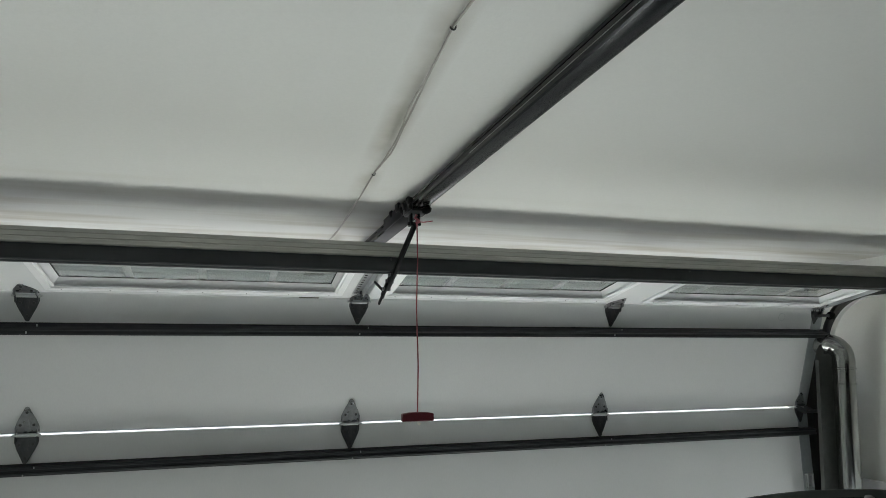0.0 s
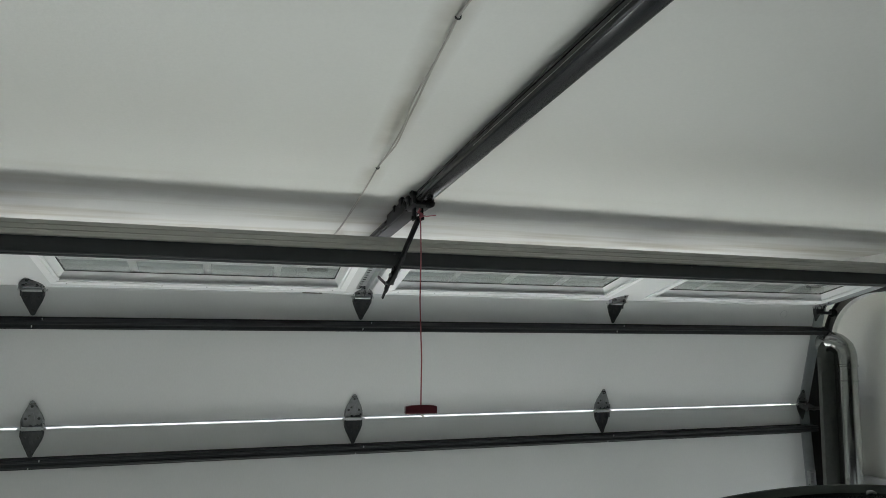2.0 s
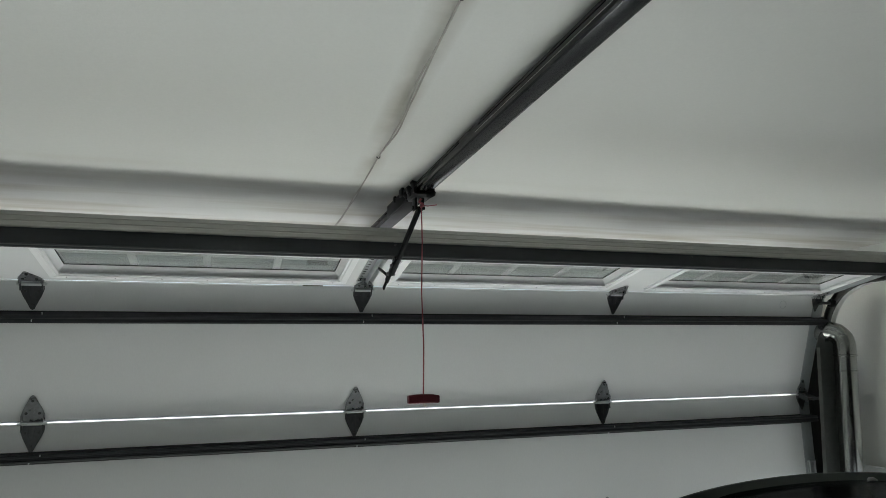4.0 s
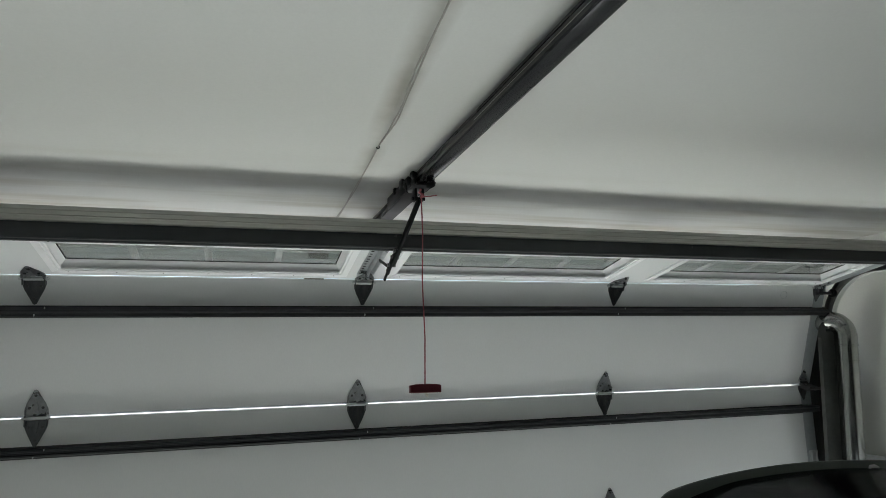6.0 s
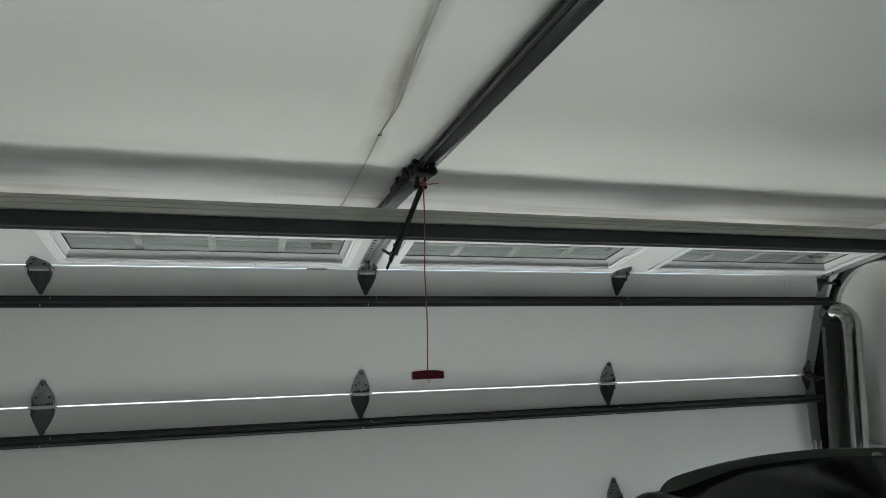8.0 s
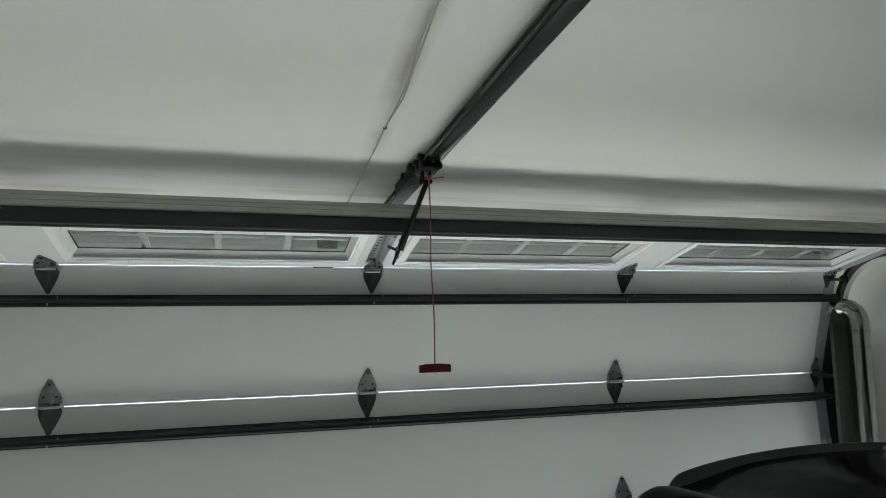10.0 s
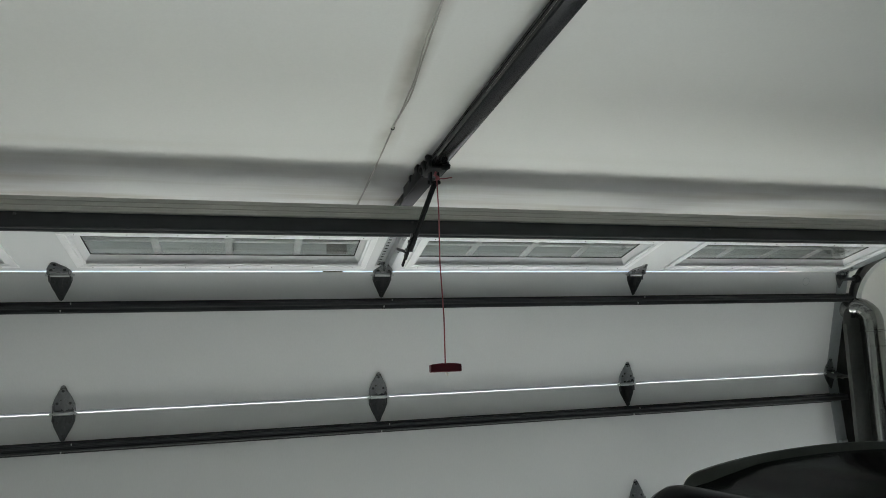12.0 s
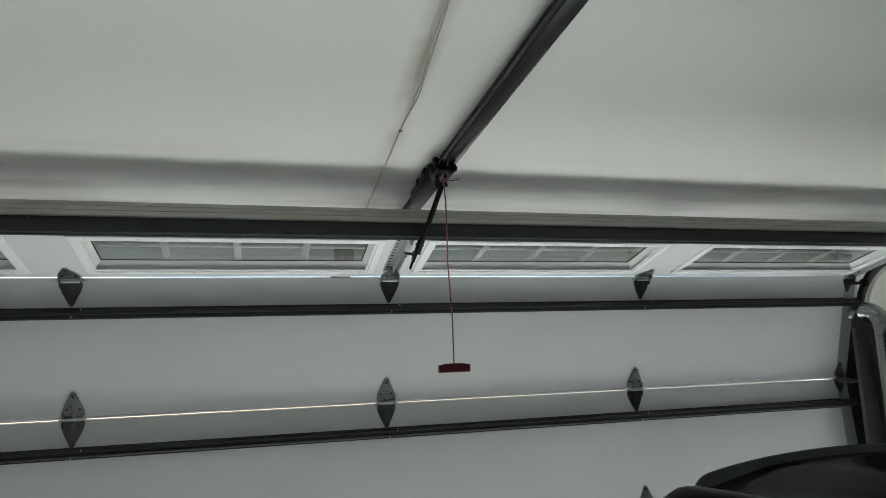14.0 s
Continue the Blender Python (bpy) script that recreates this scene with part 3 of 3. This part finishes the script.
for k in range(13):
    a = math.pi / 2 * k / 12
    pts.append((-0.034 * (1 - math.cos(a)), 0.062 * (1 - math.cos(a)), 1.790 + 0.072 * math.sin(a)))
    rs.append(DR + (0.0012 if k % 4 == 0 else 0.0))
pts += [(-0.040, 0.076, 1.862), (-0.052, 0.140, 1.862)]
rs += [DR, DR - 0.002]
tube(bm, pts, rs, 32)
part("elbow", bm, DUCT, duct, "shiny galvanised elbow")

# ---- opener: rail, trolley, arm, cord, motor head ----
RX, TY = 0.048, -0.895
rail = thing("opener_rail", "dark steel garage door opener rail under the ceiling", "opener rail", (RX, 0, 2.262))
Y0, Y1 = INNER - 0.033, -3.75
bm = bmesh.new()
prof = [(-0.021, 0.0), (-0.008, -0.0018), (0.006, -0.0008), (0.021, 0.0022), (0.026, 0.0055), (0.026, 0.012), (0.012, 0.014), (0.010, 0.028), (0.020, 0.030), (0.020, 0.037),
        (-0.020, 0.037), (-0.020, 0.030), (-0.010, 0.028), (-0.012, 0.014), (-0.0245, 0.012), (-0.0245, 0.003)]
sweep(bm, prof, [(Vector((0, y, 0)), Vector((1, 0, 0)), Vector((0, 0, 1))) for y in (Y0, -0.9, -1.5, -2.4, Y1)])
beam = part("beam", bm, RAIL, rail)
bm = bmesh.new()
box(bm, (-0.0195, Y1, 0.0145), (-0.0155, Y0 - 0.05, 0.0275))
belt = part("belt", bm, BELT, rail, "black toothed drive belt")
bm = bmesh.new()
y = -1.45
while y > -3.0:
    box(bm, (-0.0212, y - 0.0022, 0.0140), (-0.0194, y + 0.0022, 0.0175))
    y -= 0.0075
tagged(part("teeth", bm, TEETH, belt, "pale belt teeth", smooth=False), kind="stuff")
bm = bmesh.new()
box(bm, (-0.035, INNER - 0.032, -0.02), (0.035, INNER - 0.021, 0.065), bevel=0.002)
part("header_bracket", bm, GALV, rail, "galvanised header bracket")
bm = bmesh.new()
box(bm, (-0.03, -3.12, 0.0375), (0.03, -3.08, 0.047), bevel=0.002)
box(bm, (-0.003, -3.114, 0.045), (0.003, -3.086, CEIL - 2.262), bevel=0.001)
part("ceiling_strap", bm, GALV, rail, "steel ceiling strap")

trolley = thing("opener_trolley", "black plastic opener trolley clamped round the rail", "opener trolley", (RX, TY, 2.262))
bm = bmesh.new()
box(bm, (-0.028, -0.045, -0.010), (0.028, 0.060, -0.001), bevel=0.004)
box(bm, (-0.033, -0.050, -0.008), (-0.026, 0.050, 0.018), bevel=0.003)
box(bm, (0.027, -0.050, -0.008), (0.033, 0.050, 0.016), bevel=0.003)
part("carriage", bm, BLACK, trolley)
for y, h, r in ((-0.040, 0.034, 0.012), (0.012, 0.028, 0.015), (0.055, 0.024, 0.010)):
    bm = bmesh.new()
    tube(bm, [(-0.028, y, h - 0.016), (-0.031, y, h - 0.012), (-0.040, y, h - 0.010), (-0.044, y, h - 0.011)], [r, r + 0.001, r, r - 0.006], 16)
    box(bm, (-0.036, y - r * 0.7, -0.004), (-0.025, y + r * 0.7, h - 0.008), bevel=0.003)
    part("latch", bm, BLACK, trolley)
bm = bmesh.new()
box(bm, (-0.034, 0.060, -0.006), (-0.028, 0.330, 0.040), bevel=0.003)
box(bm, (-0.030, 0.060, -0.008), (0.0215, 0.600, -0.002), bevel=0.002)
box(bm, (-0.040, 0.090, 0.020), (-0.029, 0.130, 0.048), bevel=0.003)
box(bm, (-0.038, 0.200, 0.022), (-0.029, 0.225, 0.046), bevel=0.003)
part("slide_bar", bm, ARM, trolley, "dark steel slide bar")
bm = bmesh.new()
tube(bm, [(0.004, -0.060, -0.012), (0.013, -0.064, -0.014), (0.021, -0.066, -0.010), (0.024, -0.066, -0.003)], [0.010, 0.011, 0.010, 0.007], 14)
part("release_lever", bm, BLACK, trolley)
bm = bmesh.new()
box(bm, (-0.020, -0.006, -0.048), (-0.014, 0.030, -0.008), bevel=0.0015)
box(bm, (0.004, -0.006, -0.048), (0.010, 0.030, -0.008), bevel=0.0015)
rod(bm, (-0.026, 0.012, -0.040), (0.016, 0.012, -0.040), 0.006)
part("clevis", bm, ARM, trolley)


def flat_bar(bm, a, b, w, t):
    """A flat steel strip from a to b, its broad side turned to the side."""
    a, b = Vector(a), Vector(b)
    d = (b - a).normalized()
    side = Vector((1, 0, 0))
    side = (side - d * side.dot(d)).normalized()
    up = d.cross(side)
    m = Matrix((side, up, d)).transposed().to_4x4()
    m.translation = a
    tmp = bmesh.new()
    box(tmp, (-t / 2, -w / 2, 0), (t / 2, w / 2, (b - a).length), bevel=0.0012)
    merge(bm, tmp, m)


TOP, LOW = Vector((0.040, -0.900, 2.215)), Vector((-0.020, -0.685, 1.982))


def along(f, dx=0.0, dz=0.0):
    """A point on the arm's line, in the trolley's own space."""
    return TOP.lerp(LOW, f) + Vector((dx, 0, dz)) - Vector((RX, TY, 2.262))


bm = bmesh.new()
flat_bar(bm, along(0.0), along(0.80), 0.022, 0.009)
flat_bar(bm, along(0.02, 0.004), along(0.80, 0.004), 0.005, 0.012)
arm = part("door_arm", bm, ARM, trolley, "black steel door arm")
bm = bmesh.new()
flat_bar(bm, along(0.60, -0.007), along(0.90, -0.007), 0.026, 0.007)
flat_bar(bm, along(0.86, -0.007), along(1.0, -0.007), 0.013, 0.006)
part("lower_bar", bm, ARM, arm)
bm = bmesh.new()
flat_bar(bm, along(0.82, -0.012), S1 @ Vector((-0.004, 0.330, 0.030)) - Vector((RX, TY, 2.262)), 0.010, 0.005)
part("link", bm, ARM, arm)
for f in (0.62, 0.70, 0.80):
    bm = bmesh.new()
    rod(bm, along(f, -0.017), along(f, 0.010), 0.007, 6)
    part("bolt", bm, HINGE, arm)

cord = thing("release_cord", "red emergency release cord with a pull handle", "release cord", (0.035, -0.945, 1.627))
bm = bmesh.new()
top = 2.222 - 1.627
tube(bm, [(0.0, 0.0, 0.012), (0.003, 0.001, 0.15), (-0.002, 0, 0.32), (0.002, 0, 0.47), (0, 0, top)], 0.0021, 8)
part("line", bm, CORD, cord)
bm = bmesh.new()
tube(bm, [(-0.004, 0, top - 0.012), (0.006, -0.004, top - 0.008), (0.006, 0.004, top), (-0.005, 0.004, top + 0.006), (0.0, 0, top + 0.016)], 0.0042, 8)
tube(bm, [(0.004, 0, top - 0.006), (0.020, -0.004, top - 0.008), (0.048, -0.010, top - 0.004)], 0.0018, 8)
part("knot", bm, CORD, cord, "red knot with a loose end")
bm = bmesh.new()
outline = [(-0.048, -0.013), (0.048, -0.013), (0.048, 0.009), (0.030, 0.012), (0.012, 0.013), (-0.012, 0.013), (-0.030, 0.012), (-0.048, 0.009)]
prism(bm, outline, 0.020, pose(0, 0.010, 0, 90), bevel=0.002)
part("handle", bm, HANDLE, cord, "dark red plastic T handle")
bm = bmesh.new()
tube(bm, [(0, 0, -0.012), (0.003, 0, -0.018), (0.008, 0, -0.020), (0.004, 0, -0.024)], 0.0035, 8)
part("cord_end", bm, KNOT, cord, "pale frayed cord end")

head = thing("opener_motor", "grey opener motor head with a frosted lens", "opener motor", (RX, -4.15, 2.12))
bm = bmesh.new()
box(bm, (-0.14, -0.40, 0.0), (0.14, 0.40, 0.17), bevel=0.02)
part("case", bm, GREY_CASE, head)
bm = bmesh.new()
box(bm, (-0.12, -0.20, -0.012), (0.12, 0.20, 0.004), bevel=0.006)
part("lens", bm, LENS, head, "frosted lens")
for x in (-0.1, 0.1):
    bm = bmesh.new()
    box(bm, (x - 0.012, -0.02, 0.165), (x + 0.012, 0.02, CEIL - 2.12), bevel=0.001)
    part("hanger", bm, GALV, head)

# ---- wire along the ceiling ----
wire = thing("ceiling_wire", "thin clear twin wire sagging along the ceiling", "wire", (-0.06, -0.72, CEIL))
random.seed(4)
HOOKS = [(-0.120, 0.035), (-0.134, -1.095), (-0.182, -1.945), (-0.205, -2.85), (-0.220, -3.9)]
for strand in range(2):
    pts = []
    for (xa, ya), (xb, yb) in zip(HOOKS, HOOKS[1:]):
        for k in range(14):
            f = k / 14
            sag = 0.022 * 4 * f * (1 - f) * (1.0 if strand else 0.93) * abs(yb - ya)
            wob = ((0.003 if ya > 0 else 0.006) * math.sin(f * 6.3) + 0.0016 * math.sin(f * 17 + strand * 3.1)) * math.sin(math.pi * f)
            pts.append((xa + (xb - xa) * f + wob + (0.003 if ya > 0 else 0.006) * (strand - 0.5) * math.sin(math.pi * f) ** 2 + 0.06, ya + (yb - ya) * f + 0.72, -0.006 - sag + 0.002 * random.random()))
    bm = bmesh.new()
    tube(bm, pts, 0.0022, 6)
    part("strand", bm, WIRE, wire)
for x, y in HOOKS[:4]:
    bm = bmesh.new()
    pts = [(x + 0.06 + 0.0045 * math.cos(a), y + 0.72, -0.005 - 0.0045 * math.sin(a)) for a in [math.pi * k / 8 for k in range(9)]]
    tube(bm, [(x + 0.0645, y + 0.72, 0.0)] + pts, 0.0016, 8)
    part("hook", bm, HOOK, wire, "small dark ceiling hook")

# ---- paper label on the front wall, behind the door glass ----
bm = bmesh.new()
box(bm, (-0.045, -0.002, -0.028), (0.045, 0.0, 0.028), bevel=0.0005)
label = tagged(new("paper_label", mesh_of(bm, "paper_label", TAN)), "small tan paper label on the header board", "label")
label.location = (-0.16, INNER - 0.021, 2.20)

# ---- black vehicle parked nose to the door ----
car = thing("pickup_truck", "glossy black pickup truck parked facing the garage door", "truck", (1.582, -3.2, 0))
CYF = -0.78
HOOD = 0.735


def hood_z(x, y):
    """Height of the bonnet: crowned across, with a raised middle and falling towards the nose."""
    a = abs(x)
    z = 1.262 - 0.112 * x * x
    z += 0.012 / (1 + math.exp((a - 0.42) / 0.03)) - 0.006 * math.exp(-((a - 0.60) / 0.075) ** 2)
    return z - 0.014 * max(0.0, (y - (CYF - 0.25)) / 0.25) ** 2 + 0.02 * max(0.0, CYF - 0.25 - y)


def fender_z(a, y):
    """Height of the wing beside the bonnet: a rounded crest that rolls over at the nose."""
    z = 1.233 - (3.5 if a < 0.80 else 7.5) * (a - 0.80) ** 2
    return z - 0.13 * max(0.0, (y - (CYF - 0.22)) / 0.22) ** 3 + 0.012 * max(0.0, CYF - 0.22 - y)


def patch(fn, us, vs):
    bm = bmesh.new()
    grid = [[bm.verts.new(fn(u, v)) for v in vs] for u in us]
    for r, s in zip(grid, grid[1:]):
        for k in range(len(vs) - 1):
            bm.faces.new((r[k], s[k], s[k + 1], r[k + 1]))
    return bm


def at_car(p):
    return (p[0], p[1] + 3.2, p[2])


us = [-HOOD + 2 * HOOD * i / 56 for i in range(57)]
vs = [CYF - 1.25 + 1.25 * j / 28 for j in range(29)]
bm = patch(lambda u, v: at_car((u, v, hood_z(u, v))), us, vs)
bmesh.ops.solidify(bm, geom=bm.faces[:], thickness=0.02)
part("hood", bm, PAINT, car, "glossy black hood with a raised middle")
for s in (-1, 1):
    ws = [0.740 + 0.225 * i / 20 for i in range(21)]
    bm = patch(lambda u, v: at_car((s * u, v, fender_z(u, v))), ws, vs)
    if s < 0:
        bmesh.ops.reverse_faces(bm, faces=bm.faces[:])
    bmesh.ops.solidify(bm, geom=bm.faces[:], thickness=0.02)
    part("fender", bm, PAINT, car, "glossy black rounded front fender")

# deflector along the front lip of the hood
bm = bmesh.new()
prof = [(0.0, -0.034), (0.010, 0.016), (0.016, 0.042), (0.013, 0.046), (0.009, 0.043), (0.003, 0.017), (-0.008, -0.034)]
frames = []
for i in range(41):
    x = 0.715 * math.sin(math.pi / 2 * (i - 20) / 20)
    s = math.sqrt(max(0.06, 1 - (max(0.0, abs(x) - 0.635) / 0.08) ** 2))
    y = CYF - 0.02 - 0.06 * (abs(x) / 0.72) ** 4
    frames.append((Vector(at_car((x, y, 1.246 - 0.115 * x * x))), Vector((0, 1, 0)), Vector((0, 0, s))))
sweep(bm, prof, frames)
part("hood_deflector", bm, SHIELD, car, "smoked plastic bug deflector")

# chrome piece added to give the bright glint on the hood
bm = bmesh.new()
tube(bm, [(0.176, 2.29, 1.274), (0.190, 2.295, 1.279), (0.210, 2.295, 1.279), (0.224, 2.29, 1.273)], [0.003, 0.006, 0.006, 0.003], 10)
part("hood_glint", bm, RIM, car, "small chrome piece added for a bright glint on the hood")

bm = bmesh.new()
box(bm, (-0.96, 0.0 - 2.6, 0.42), (0.96, 2.36, 1.02), bevel=0.07)
part("body", bm, PAINT, car)
bm = bmesh.new()
box(bm, (-0.90, 1.2, 0.72), (0.90, 2.41, 1.17), bevel=0.06)
part("nose", bm, PAINT, car)
bm = bmesh.new()
box(bm, (-0.55, 2.40, 0.72), (0.55, 2.43, 1.05), bevel=0.01)
for k in range(5):
    box(bm, (-0.54, 2.425, 0.75 + 0.06 * k), (0.54, 2.44, 0.775 + 0.06 * k), bevel=0.004)
part("grille", bm, BLACK, car, "black slatted grille")
for s in (-1, 1):
    bm = bmesh.new()
    box(bm, (min(s * 0.58, s * 0.88), 2.36, 0.84), (max(s * 0.58, s * 0.88), 2.425, 1.05), bevel=0.02)
    part("headlight", bm, LAMPGLASS, car, "clear headlight")
bm = bmesh.new()
box(bm, (-0.95, 2.30, 0.42), (0.95, 2.47, 0.66), bevel=0.04)
part("bumper", bm, BLACK, car)
# cab: windscreen, side glass, roof, behind the hood
bm = bmesh.new()
prism(bm, [(1.20, 1.10), (0.48, 1.70), (0.30, 1.76), (-1.10, 1.76), (-1.25, 1.70), (-1.32, 1.00), (1.20, 1.00)], 1.56, pose(-0.78, 0, 0, 90, 0, 90), bevel=0.03)
part("cab", bm, PAINT, car)
bm = bmesh.new()
bm.faces.new([bm.verts.new(p) for p in ((-0.70, 1.185, 1.135), (0.70, 1.185, 1.135), (0.66, 0.515, 1.693), (-0.66, 0.515, 1.693))])
bmesh.ops.solidify(bm, geom=bm.faces[:], thickness=0.012)
part("windshield", bm, CARGLASS, car, "dark tinted windshield")
for s in (-1, 1):
    bm = bmesh.new()
    box(bm, (s * 0.786 - 0.004, -1.10, 1.15), (s * 0.786 + 0.004, 0.35, 1.62), bevel=0.003)
    part("side_window", bm, CARGLASS, car, "dark tinted side window")
    for y in (1.55, -1.65):
        bm = bmesh.new()
        tube(bm, [(s * 0.72, y, 0.39), (s * 0.74, y, 0.39), (s * 0.94, y, 0.39), (s * 0.96, y, 0.39)], [0.34, 0.39, 0.39, 0.34], 32)
        wheel = part("wheel", bm, TYRE, car, "black rubber tyre")
        bm = bmesh.new()
        rod(bm, (s * 0.95, y, 0.39), (s * 0.968, y, 0.39), 0.22, 24)
        part("rim", bm, RIM, wheel)
